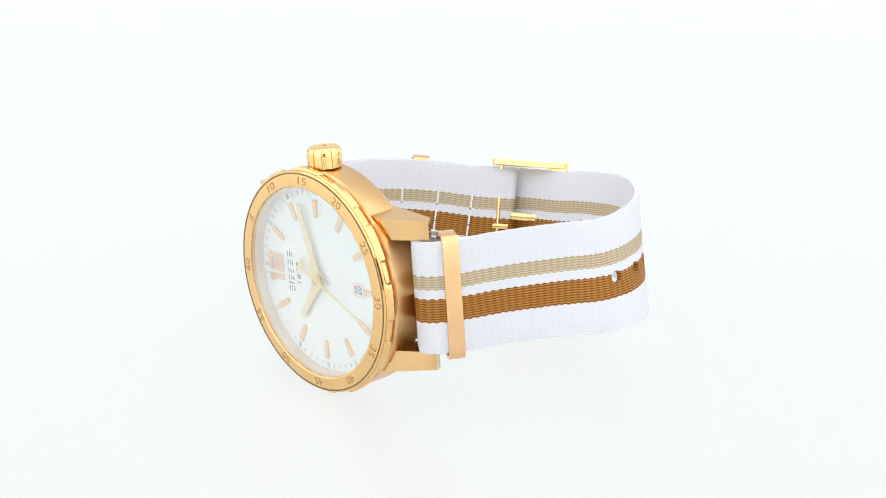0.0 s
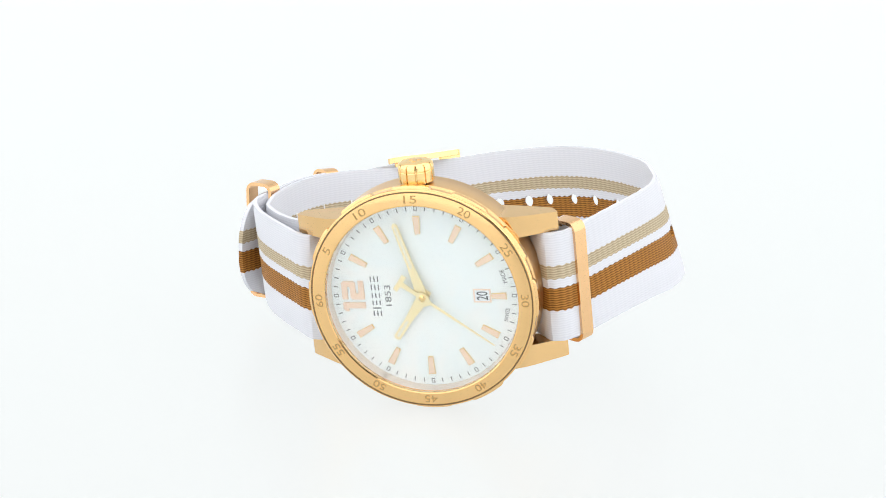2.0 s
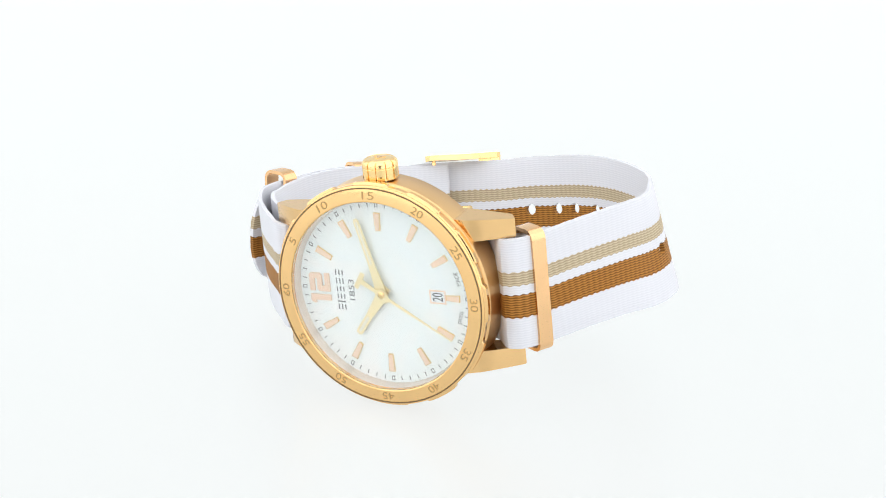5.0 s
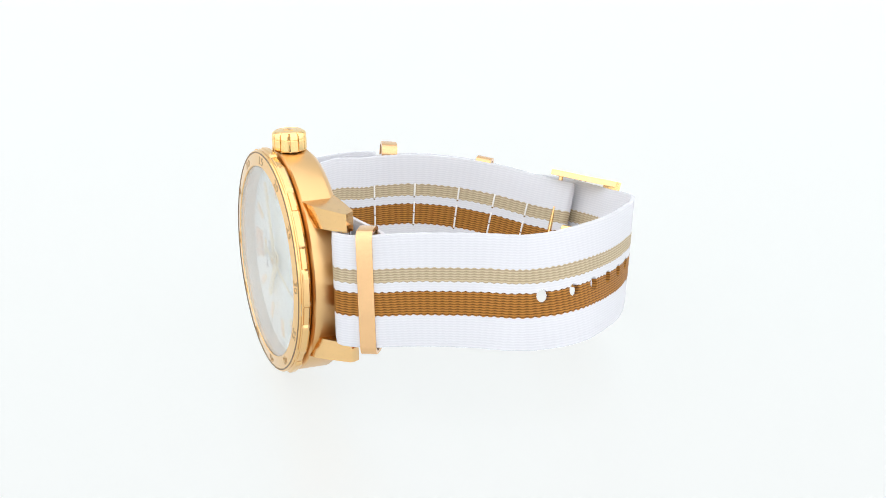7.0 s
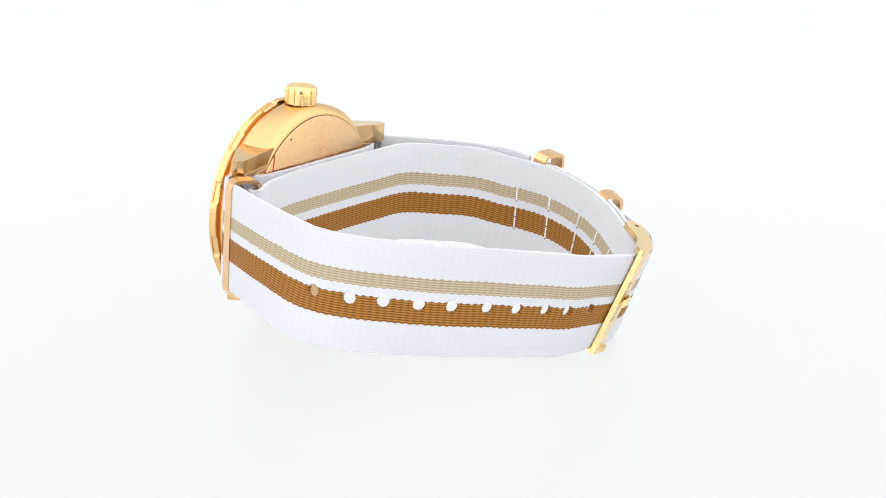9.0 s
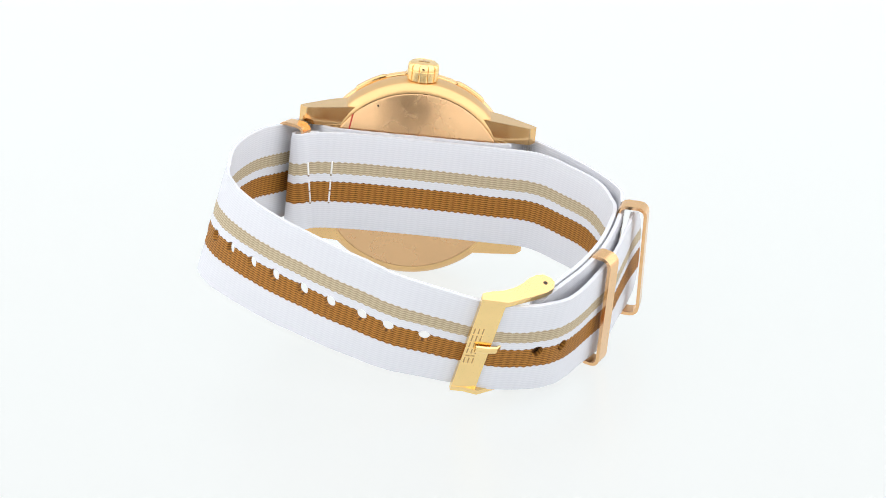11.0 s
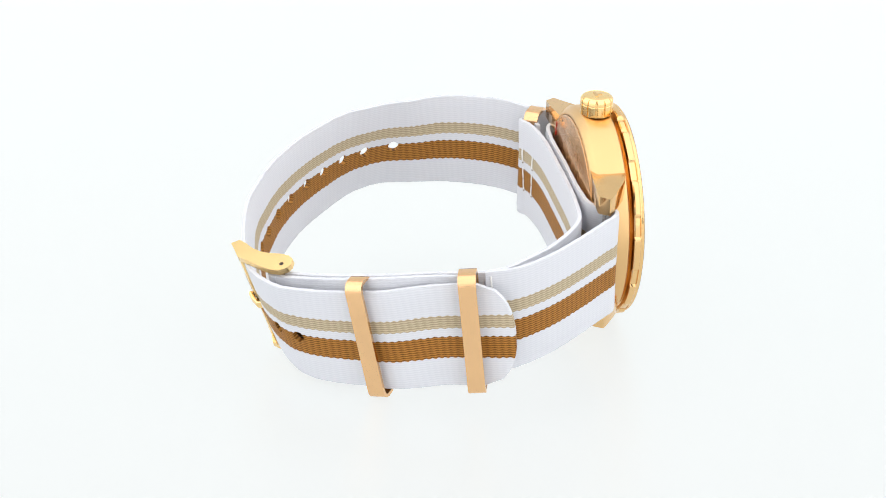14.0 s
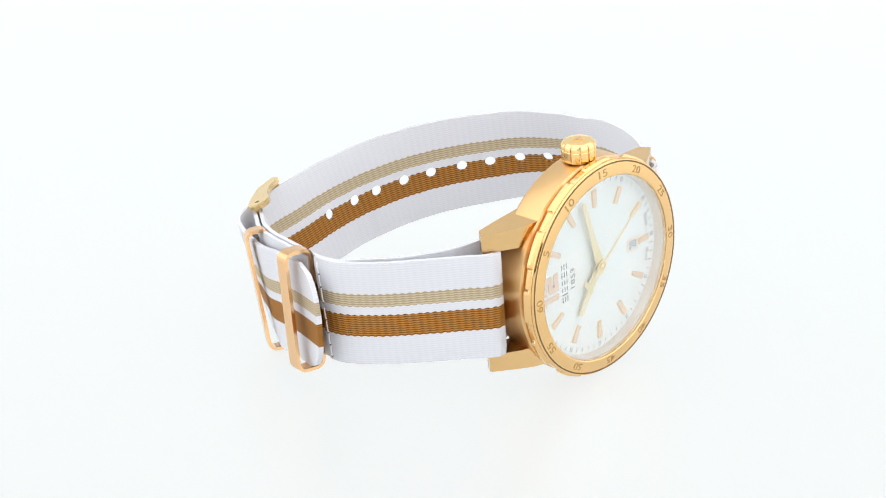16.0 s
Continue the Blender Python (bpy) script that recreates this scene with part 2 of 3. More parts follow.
def strap_mesh(band, thick, holes=(), tip=False, radius=1.0, low=0.0, pace=0.8):
    """A flat woven band with its thickness, punched round holes and, at the far end, a rounded tip."""
    cuts = set(np.round(np.arange(0, band.length, pace), 3)) | {round(float(band.length), 3)}
    half = radius + 0.45
    for h in holes:
        cuts = {c for c in cuts if abs(c - h) > half + 0.2}
    for h in holes:
        cuts |= {round(h - half, 3), round(h + half, 3)}
    cuts = sorted(cuts)
    ws = sorted({round(x, 3) for x in np.linspace(-STRAP_W / 2, STRAP_W / 2, 15)} | {round(low - half, 3), round(low + half, 3)})
    ws = [w for w in ws if abs(w - low) >= half - 1e-3]
    verts, faces, index = [], [], {}

    def vid(s, w):
        key = (round(s, 3), round(w, 3))
        if key not in index:
            index[key] = len(verts)
            verts.append(key)
        return index[key]

    for a, c in zip(cuts, cuts[1:]):
        hole = next((h for h in holes if abs((a + c) / 2 - h) < 0.05), None)
        for p, q in zip(ws, ws[1:]):
            if hole is not None and abs(p - low + half) < 1e-3:
                sq = [(a, p), (hole, p), (c, p), (c, low), (c, q), (hole, q), (a, q), (a, low)]
                circ = [(hole + radius * math.cos(radians(225 + 22.5 * i)), low + radius * math.sin(radians(225 + 22.5 * i))) for i in range(16)]
                edge = [vid(*sq[i]) for i in (0, 2, 4, 6)]
                inner = [vid(*x) for x in circ]
                for k in range(4):
                    i = 4 * k
                    loop = [edge[k], edge[(k + 1) % 4]] + [inner[(i + j) % 16] for j in (4, 3, 2, 1, 0)]
                    faces.append(loop)
            else:
                faces.append([vid(a, p), vid(c, p), vid(c, q), vid(a, q)])
    bm = bmesh.new()
    uvl = bm.loops.layers.uv.new("UVMap")
    top, bot, flat = [], [], []
    for s, w in verts:
        s2 = s
        if tip:
            reach = 7.0
            over = s - (band.length - reach)
            if over > 0:
                s2 = band.length - reach + over * (math.sqrt(max(0.0, 1 - (abs(w) / (STRAP_W / 2)) ** 2.4)) * 0.9 + 0.1)
        flat.append((s2 * 0.001, w * 0.001))
        c, t, wd, nn = band.at(s2)
        fray = 0.07 * math.sin(s2 * 2 * math.pi / 1.25) if abs(abs(w) - STRAP_W / 2) < 1e-3 else 0
        w2 = w + math.copysign(fray, w)
        edge = 0.72 if abs(abs(w) - STRAP_W / 2) < 1e-3 else 1.0
        top.append(bm.verts.new(L(*(c + wd * w2 + nn * thick / 2 * edge))))
        bot.append(bm.verts.new(L(*(c + wd * w2 - nn * thick / 2 * edge))))
    count = {}
    for f in faces:
        for i in range(len(f)):
            k = (f[i], f[(i + 1) % len(f)])
            count[tuple(sorted(k))] = count.get(tuple(sorted(k)), 0) + 1

    def face(vs, ids):
        fc = bm.faces.new(vs)
        for lp, i in zip(fc.loops, ids):
            lp[uvl].uv = flat[i]

    for f in faces:
        face([top[i] for i in f], f)
        face([bot[i] for i in reversed(f)], list(reversed(f)))
    for (i, j), m in count.items():
        if m == 1:
            face([top[i], top[j], bot[j], bot[i]], [i, j, j, i])
    return bm


# ---- the place: a white sweep, with an added unseen glowing tent round it ----
def backdrop():
    bm = bmesh.new()
    prof = [(-1.2, 0.0), (0.0, 0.0), (0.45, 0.0)]
    prof += [(0.45 + 0.3 * math.sin(radians(a)), 0.3 - 0.3 * math.cos(radians(a))) for a in range(10, 91, 10)] + [(0.75, 1.0)]
    rings = [[bm.verts.new((x, y, z)) for x in (-0.85, 0.0, 0.85)] for y, z in prof]
    skin(bm, rings, closed=False, caps=False)
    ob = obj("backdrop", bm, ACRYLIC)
    return tagged(ob, "glowing white acrylic sweep under and behind the watch", "backdrop", kind="structure")


def slab(name, x0, x1, y0, y1, z0, z1, label):
    bm = bmesh.new()
    bmesh.ops.create_cube(bm, size=1)
    for q in bm.verts:
        q.co = ((x0 + x1) / 2 + q.co.x * (x1 - x0), (y0 + y1) / 2 + q.co.y * (y1 - y0), (z0 + z1) / 2 + q.co.z * (z1 - z0))
    return tagged(obj(name, bm, GLOW_PANEL, smooth=False), label, "wall", kind="structure")


backdrop()
# out-of-view emissive panels; the front gap gives the metal a dark reflection
slab("wall_left", -0.87, -0.85, -0.62, 0.75, 0.004, 1.0, "unseen glowing white tent side, added as a light source")
slab("wall_right", 0.85, 0.87, -0.62, 0.75, 0.004, 1.0, "unseen glowing white tent side, added as a light source")
tagged(slab("ceiling", -0.87, 0.87, -0.62, 0.78, 1.004, 1.02, "unseen glowing white tent top, added as a light source"), category="ceiling")
slab("wall_front_left", -0.85, -0.09, -0.62, -0.60, 0.004, 1.0, "unseen glowing white front flap, added as a light source")
slab("wall_front_right", 0.09, 0.85, -0.62, -0.60, 0.004, 1.0, "unseen glowing white front flap, added as a light source")
slab("wall_front_top", -0.087, 0.087, -0.62, -0.60, 0.30, 1.0, "unseen glowing white front flap, added as a light source")

# ---- the watch ----
watch = new("wristwatch")
tagged(watch, "rose-gold wristwatch with pearl dial and striped nylon strap", "watch")

# case with its four lugs, bezel, back and crown
case = obj("case", lathe([(16.9, -2.55), (18.9, -2.65), (19.3, -2.95), (19.3, -7.7), (19.1, -8.05), (18.3, -8.85), (17.85, -9.05), (17.6, -9.05), (17.5, -8.6), (16.4, -8.6), (16.4, -2.55)], 160, closed=True), SATIN, watch, "satin-brushed rose-gold case middle")


def lug(su, sv):
    """Flat front slope from the bezel to the tip, then an undercut end; the flank narrows to the tip."""
    prof = [(9.0, -2.95), (14.3, -2.95), (16.0, -3.45), (18.0, -4.55), (22.3, -7.35), (22.55, -7.75), (21.5, -9.2), (21.1, -9.4), (16.5, -9.2), (9.0, -8.6)]
    bm = bmesh.new()
    inner = ring(bm, [L(su * u, sv * 9.6, n) for u, n in prof])
    outer = ring(bm, [L(su * u, sv * (13.9 - 0.085 * (u - 9)), n) for u, n in prof])
    skin(bm, [inner, outer])
    return obj("lug", bm, LUG, case, bevel=0.00014, angle=24)


for su in (1, -1):
    for sv in (1, -1):
        lug(su, sv)
    obj("spring_bar", lathe([(0.5, -9.9), (0.75, -9.5), (0.75, 9.5), (0.5, 9.9)], 16, axis="v", centre=(su * 21.4, 0, -7.9)), STEEL, case, "thin steel spring bar")


def scallop(k, a):
    x = (math.degrees(a) / 30.0 + 0.5) % 1.0
    d = abs(x - 0.5) * 2
    s = min(1.0, max(0.0, (d - 0.58) / 0.07))
    return (-0.42 * s * s * (3 - 2 * s)) if k in (2, 3, 4, 5) else 0.0


bezel = obj("bezel", lathe([(19.3, -0.5), (19.38, -0.7), (19.62, -0.8), (19.76, -0.95), (19.76, -1.7), (19.6, -1.95), (18.6, -2.1), (18.2, -2.5), (16.5, -2.5), (16.5, -0.6)], 360, True, scallop), GOLD, watch, "polished rose-gold bezel with notched rim and engraved minutes")
obj("bezel_ring", lathe([(16.55, -0.02), (16.62, 0.14), (16.8, 0.22), (18.95, -0.02), (19.2, -0.1), (19.35, -0.3), (19.25, -0.6), (16.55, -0.6)], 160, True), GOLD, bezel)
obj("groove", lathe([(18.82, 0.035), (19.06, 0.005), (19.06, -0.1), (18.82, -0.1)], 160, True), BRONZE, bezel, "dark thin engraved line")
for m in range(5, 61, 5):
    pl = polar(m)
    obj("numeral", lettering(str(m), 1.3, 1.05 if m < 10 else 2.2, 0.03, lambda x, y, h, pl=pl: pl(17.75 + y, x, 0.118 - y * 0.11 + h)), ENGRAVED, bezel, smooth=False)
obj("caseback", lathe([(17.5, -8.7), (17.5, -9.15), (17.2, -9.3), (0.2, -9.36)], 128), CASEBACK, watch, "satin rose-gold caseback")
back = watch.children[-1]
obj("punch_mark", lathe([(0.22, -9.28), (0.22, -9.35)], 12, centre=(-7.9, 14.5, 0)), HOLE, back)
obj("red_line", prism([(-13.1, 9.4), (-12.85, 9.4), (-12.4, 12.4), (-12.65, 12.4)], -9.28, -9.37), RED, back, "short red line")

# crown
def fluting(k, a):
    f = (math.degrees(a) / 30.0) % 1.0
    return -0.24 if 3 <= k <= 9 and abs(f - 0.5) < 0.07 else 0.0


crown = obj("crown", lathe([(2.1, 18.3), (2.1, 19.2), (2.8, 19.3), (2.98, 19.45), (3.0, 20.9), (3.0, 21.3), (2.93, 21.38), (2.98, 21.46), (2.97, 22.1), (2.85, 22.35), (2.6, 22.58), (2.3, 22.72), (2.2, 22.66), (1.2, 22.82), (0.1, 22.86)], 240, wobble=fluting, axis="v", centre=(0, 0, -5.1)), PALE, watch, "fluted polished gold crown")
obj("emblem", prism([(-1.0, -5.6), (1.0, -5.6), (1.0, -5.1), (0.3, -5.1), (0.3, -4.2), (-0.3, -4.2), (-0.3, -5.1), (-1.0, -5.1)], 22.7, 22.92, lambda a, c, h: L(a, h, c)), GOLD, crown)

# crystal, flange and dial
DIAL = -2.3
cry = obj("crystal", lathe([(16.5, -0.15), (16.54, 0.08), (16.3, 0.18), (16.1, 0.2), (0.01, 0.24), (0.01, -0.15)], 128), GLASS, watch, "clear flat crystal")
cry.visible_shadow = False
obj("flange", lathe([(16.54, -0.6), (16.5, -0.6), (16.22, DIAL), (16.54, DIAL)], 160, True), FLANGE, watch, "polished inner flange ring")
dial = obj("dial", lathe([(16.2, DIAL - 0.4), (16.2, DIAL), (0.01, DIAL + 0.001)], 128), PEARL, watch, "white mother-of-pearl dial")
for m in range(60):
    pl = polar(m)
    if m % 5:
        obj("minute_tick", prism([(15.0, -0.075), (15.75, -0.075), (15.75, 0.075), (15.0, 0.075)], DIAL, DIAL + 0.03, pl), INK, dial, smooth=False)
    else:
        bm = bmesh.new()
        o = ring(bm, [pl(r, t, DIAL + 0.03) for r, t in ((15.0, -0.29), (15.8, -0.29), (15.8, 0.29), (15.0, 0.29))])
        i = ring(bm, [pl(r, t, DIAL + 0.03) for r, t in ((15.12, -0.17), (15.68, -0.17), (15.68, 0.17), (15.12, 0.17))])
        for a in range(4):
            bm.faces.new((o[a], o[(a + 1) % 4], i[(a + 1) % 4], i[a]))
        r2 = bmesh.ops.extrude_face_region(bm, geom=bm.faces[:])
        for q in [x for x in r2["geom"] if isinstance(x, bmesh.types.BMVert)]:
            q.co += L(0, 0, -0.03)
        obj("minute_box", bm, INK, dial, smooth=False)
    if m % 5 == 0 and m != 0:
        r0 = 11.6 if m == 30 else 10.95
        obj("hour_marker", prism([(r0, -0.42), (14.1, -0.58), (14.1, 0.58), (r0, 0.42)], DIAL, DIAL + 0.28, pl), PALE, dial, "applied rose-gold hour marker", bevel=0.00004)
        obj("marker_inlay", prism([(r0 + 0.1, -0.36), (14.0, -0.5), (14.0, 0.5), (r0 + 0.1, 0.36)], DIAL + 0.27, DIAL + 0.31, pl), ROSE, dial, smooth=False)


def on_dial(u0, v0, h0):
    return lambda x, y, h: L(u0 + y, v0 + x, h0 + h)


for digit in ([(-2.3, 1.95), (-1.2, 1.95), (-1.2, -1.95), (-2.2, -1.95), (-2.2, 1.0), (-2.75, 1.0), (-2.75, 1.5)],
              [(-0.6, 1.95), (2.3, 1.95), (2.65, 1.6), (2.65, -0.1), (2.3, -0.45), (0.4, -0.45), (0.4, -1.0), (2.65, -1.0), (2.65, -1.95), (-0.6, -1.95), (-0.6, 0.15), (-0.25, 0.5), (1.65, 0.5), (1.65, 1.0), (-0.6, 1.0)]):
    obj("applied_digit", prism([(12.35 + y, x) for x, y in digit], DIAL, DIAL + 0.3), ROSE, dial, "applied rose-gold digit of the twelve", smooth=False)


def strokes(a0, a1, c0, c1, t, h0, h1, place):
    """Three thin plain strokes across a small block, or one upright stroke where the block is narrow."""
    bm = bmesh.new()
    m = (a0 + a1) / 2
    quads = [(a, a + t, c0, c1) for a in (a0, m - t / 2, a1 - t)] if c1 - c0 > 3 * t else [(a0, a1, c0, c1)]
    for p, q, r, w in quads:
        skin(bm, [ring(bm, [place(a, c, h) for a, c in ((p, r), (q, r), (q, w), (p, w))]) for h in (h0, h1)])
    return bm


for w_, v_ in ((0.95, -3.2), (0.22, -2.25), (0.8, -1.3), (0.8, 0.0), (1.0, 1.45), (0.95, 2.95)):
    obj("brand_bar", strokes(7.75, 9.2, v_ - w_ / 2, v_ + w_ / 2, 0.2, DIAL, DIAL + 0.04, L), INK, dial, smooth=False)
obj("year", lettering("1853", 1.05, 3.7, 0.04, on_dial(6.35, 0.0, DIAL)), INK, dial, smooth=False)
obj("swiss", lettering("SWISS", 0.72, 2.35, 0.03, lambda x, y, h: polar(30 + 2.3)(14.25 - y, -x, DIAL + h)), INK, dial, smooth=False)
obj("made", lettering("MADE", 0.72, 2.35, 0.03, lambda x, y, h: polar(30 - 2.3)(14.25 - y, -x, DIAL + h)), INK, dial, smooth=False)
win = obj("date_window", prism([(-11.45, -1.2), (-8.45, -1.2), (-8.45, 1.2), (-11.45, 1.2)], DIAL, DIAL + 0.08), ROSE, watch, "gold-framed date window", bevel=0.00003)
obj("date_disc", prism([(-11.2, -0.95), (-8.7, -0.95), (-8.7, 0.95), (-11.2, 0.95)], DIAL + 0.07, DIAL + 0.09), DATE_WHITE, win, smooth=False)
obj("date_digits", lettering("20", 1.9, 1.5, 0.03, on_dial(-9.95, 0.0, DIAL + 0.085)), DARKINK, win, smooth=False)


def hand(name, outline, h, thick, minutes, label, slot=None):
    ob = obj(name, prism(outline, h, h + thick, lambda a, c, z: L(a, c, z)), HANDGOLD, watch, label, bevel=0.00005)
    if slot:
        obj("lume_slot", prism(slot, h + thick - 0.02, h + thick + 0.02), LUME, ob, "pale luminous inlay", smooth=False)
    ob.rotation_euler = (0, radians(6 * minutes), 0)
    return ob


hand("hour_hand", [(-1.4, -0.75), (1.5, -0.95), (5.2, -0.62), (9.0, -0.62), (9.3, -0.25), (9.3, 0.25), (9.0, 0.62), (5.2, 0.62), (1.5, 0.95), (-1.4, 0.75)], DIAL + 0.55, 0.2, 51.0, "pale gold hour hand", [(5.4, -0.25), (8.8, -0.25), (8.8, 0.25), (5.4, 0.25)])
hand("minute_hand", [(-1.6, -0.7), (1.6, -0.9), (5.6, -0.58), (13.2, -0.5), (13.6, -0.2), (13.6, 0.2), (13.2, 0.5), (5.6, 0.58), (1.6, 0.9), (-1.6, 0.7)], DIAL + 0.85, 0.2, 12.35, "pale gold minute hand", [(5.4, -0.2), (13.0, -0.2), (13.0, 0.2), (5.4, 0.2)])
second = hand("second_hand", [(-5.0, -1.5), (-4.2, -1.6), (-4.1, -0.45), (-1.2, -0.32), (-0.8, -0.75), (0.0, -0.9), (0.8, -0.75), (1.4, -0.25), (14.3, -0.08), (14.3, 0.08), (1.4, 0.25), (0.8, 0.75), (0.0, 0.9), (-0.8, 0.75), (-1.2, 0.32), (-4.1, 0.45), (-4.2, 1.6), (-5.0, 1.5)], DIAL + 1.2, 0.14, 34.0, "thin gold second hand with a cross-shaped tail")
obj("hub", lathe([(0.6, DIAL + 0.5), (0.6, DIAL + 1.5), (0.35, DIAL + 1.62), (0.05, DIAL + 1.65)], 24), PALE, watch)

# ---- strap: one long band through the lugs, holes, buckle and tail, and a second short band inside it ----
LONG = Band([
    (37.4, -1.3, -31.8, 0, 0), (37.4, -0.9, -27.2, 0, 0), (34.4, -0.5, -20.8, 0, 0), (29.4, 0.0, -14.0, 0, 0), (25.1, 0.2, -9.2, 0, 0), (22.6, 0.2, -6.6, 0, 0), (20.6, 0, -6.1, 0, 0), (19.0, 0, -7.6, 0, 0), (17.0, 0, -9.7, 0, 0), (13.0, 0, -10.35, 0, 0),
    (0.0, 0, -10.4, 0, 0), (-13.0, 0, -10.35, 0, 0), (-17.0, 0, -9.7, 0, 0), (-19.0, 0, -7.6, 0, 0), (-20.6, 0, -6.1, 0, 0), (-22.6, 0, -6.6, 0, 0), (-24.6, -0.1, -9.4, 0, 0),
    (-29.9, 0.6, -17.2, 0.03, 0), (-33.8, 0.3, -26.2, 0.08, 0), (-35.3, -0.6, -33.2, 0.18, 0.02), (-35.7, -0.7, -37.3, 0.20, 0.05), (-34.2, -0.9, -42.6, 0.18, 0.08), (-31.3, -1.1, -47.4, 0.08, 0.06), (-27.2, -1.6, -51.9, 0, 0.05),
    (-23.1, -2.0, -55.7, 0, 0.0), (-18.2, -2.5, -59.3, 0, -0.05), (-13.4, -3.2, -62.3, 0, -0.1), (-8.2, -4.0, -64.6, 0.02, -0.15), (-3.6, -4.9, -66.4, 0.05, -0.2), (2.5, -5.7, -67.2, 0.1, -0.27), (9.0, -6.7, -67.4, 0.15, -0.33),
    (15.0, -7.3, -67.4, 0.15, -0.33), (20.4, -7.4, -66.0, 0.12, -0.3), (25.2, -7.2, -63.4, 0.08, -0.26), (28.6, -6.8, -58.8, 0.05, -0.22), (31.2, -6.2, -54.2, 0.03, -0.2), (35.0, -4.9, -47.8, 0.0, -0.12), (37.8, -3.0, -40.2, 0, -0.03), (39.7, -2.3, -34.0, -0.03, 0), (42.0, -1.5, -28.0, -0.05, 0)])
SHORT = Band([
    (19.3, -7.1, -63.5, 0.1, -0.3), (23.4, -6.3, -59.2, 0.05, -0.25), (28.3, -4.7, -53.5, 0.03, -0.2), (32.3, -3.3, -47.3, 0.0, -0.1), (34.9, -2.2, -39.6, 0, 0), (36.0, -2.0, -33.0, 0, 0), (35.3, -1.8, -28.2, 0, 0), (33.2, -0.9, -23.2, 0, 0),
    (29.2, -0.6, -18.2, 0, 0), (23.2, -0.1, -13.4, 0, 0), (15.0, -0.3, -12.0, 0, 0), (0.0, -0.2, -11.7, 0, 0), (-12.0, -0.2, -11.9, 0, 0), (-18.5, -0.3, -12.9, 0, 0), (-21.8, -0.8, -13.7, 0, 0), (-23.0, -0.9, -13.2, 0, 0), (-23.2, -0.9, -12.3, 0, 0), (-22.2, -0.9, -11.6, 0, 0), (-18.0, -0.6, -11.2, 0, 0)])
HOLES = [LONG.nearest(u, n) for u, n in ((-34.8, -36.5), (-33.3, -42.1), (-30.9, -47.2), (-27.2, -51.9), (-23.1, -55.7), (-18.2, -59.3), (-13.4, -62.3), (-8.2, -64.6), (-3.6, -66.6), (2.5, -68.6), (21.6, -65.4), (26.2, -62.4))]
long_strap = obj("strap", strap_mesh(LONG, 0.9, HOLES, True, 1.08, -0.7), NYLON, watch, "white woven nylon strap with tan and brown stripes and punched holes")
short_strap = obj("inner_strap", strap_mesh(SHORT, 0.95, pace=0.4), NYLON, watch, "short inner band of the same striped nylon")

rows_ = []
for s_ in np.arange(0.6, SHORT.nearest(36.0, -33.0), 2.0):
    c_, t_, w_, n_ = SHORT.at(s_)
    rows_.append((*(c_ + n_ * 1.1), w_[0] / w_[1], w_[2] / w_[1]))
FOLD = Band(rows_)
obj("folded_strap", strap_mesh(FOLD, 0.95), NYLON, watch, "folded and sewn layer of the striped nylon")

c_, t_, w_, n_ = SHORT.at(0.0)
d_, _, _, _ = FOLD.at(0.0)
m_ = (c_ + d_) / 2
turn_ = [c_ + t_ * 0.7] + [m_ + (c_ - m_) * math.cos(x) - t_ * 0.75 * math.sin(x) for x in np.linspace(0, math.pi, 7)] + [d_ + t_ * 0.7]
TURNED = Band([(*q, w_[0] / w_[1], w_[2] / w_[1]) for q in turn_])
obj("strap_fold", strap_mesh(TURNED, 0.97, pace=0.2), NYLON, watch, "rounded fold of the nylon round the buckle pin")


def stitch(band, s, side, spans):
    for w0, w1 in spans:
        bm = bmesh.new()
        rings = []
        for w in np.linspace(w0, w1, 7):
            lift = 0.12 * (1 - ((w - (w0 + w1) / 2) / ((w1 - w0) / 2)) ** 4)
            rings.append(ring(bm, [band.point(s + ds, w, side * (0.5 + lift + dh)) for ds, dh in ((-0.17, -0.05), (-0.08, 0.1), (0.08, 0.1), (0.17, -0.05))]))
        skin(bm, rings)
        obj("stitch", bm, THREAD, short_strap if band is SHORT else long_strap)
        bm = bmesh.new()
        bmesh.ops.create_uvsphere(bm, u_segments=8, v_segments=5, radius=0.0002)
        at = band.point(s, w0, side * 0.5)
        for q in bm.verts:
            q.co += at
        obj("stitch_hole", bm, BRONZE, short_strap if band is SHORT else long_strap)


SEAM = [(1.3, 4.0), (-4.3, -1.9), (-1.9, 0.3)]
for u, n in ((35.5, -31.4), (34.6, -39.2), (32.0, -46.9), (28.5, -53.0), (25.0, -58.6), (-19.7, -13.1), (-15.5, -12.5)):
    stitch(SHORT, SHORT.nearest(u, n), -1, SEAM)
stitch(LONG, 0.9, 1, SEAM + [(-8.8, -6.8), (-6.6, -4.5), (4.2, 6.4), (6.6, 8.8)])


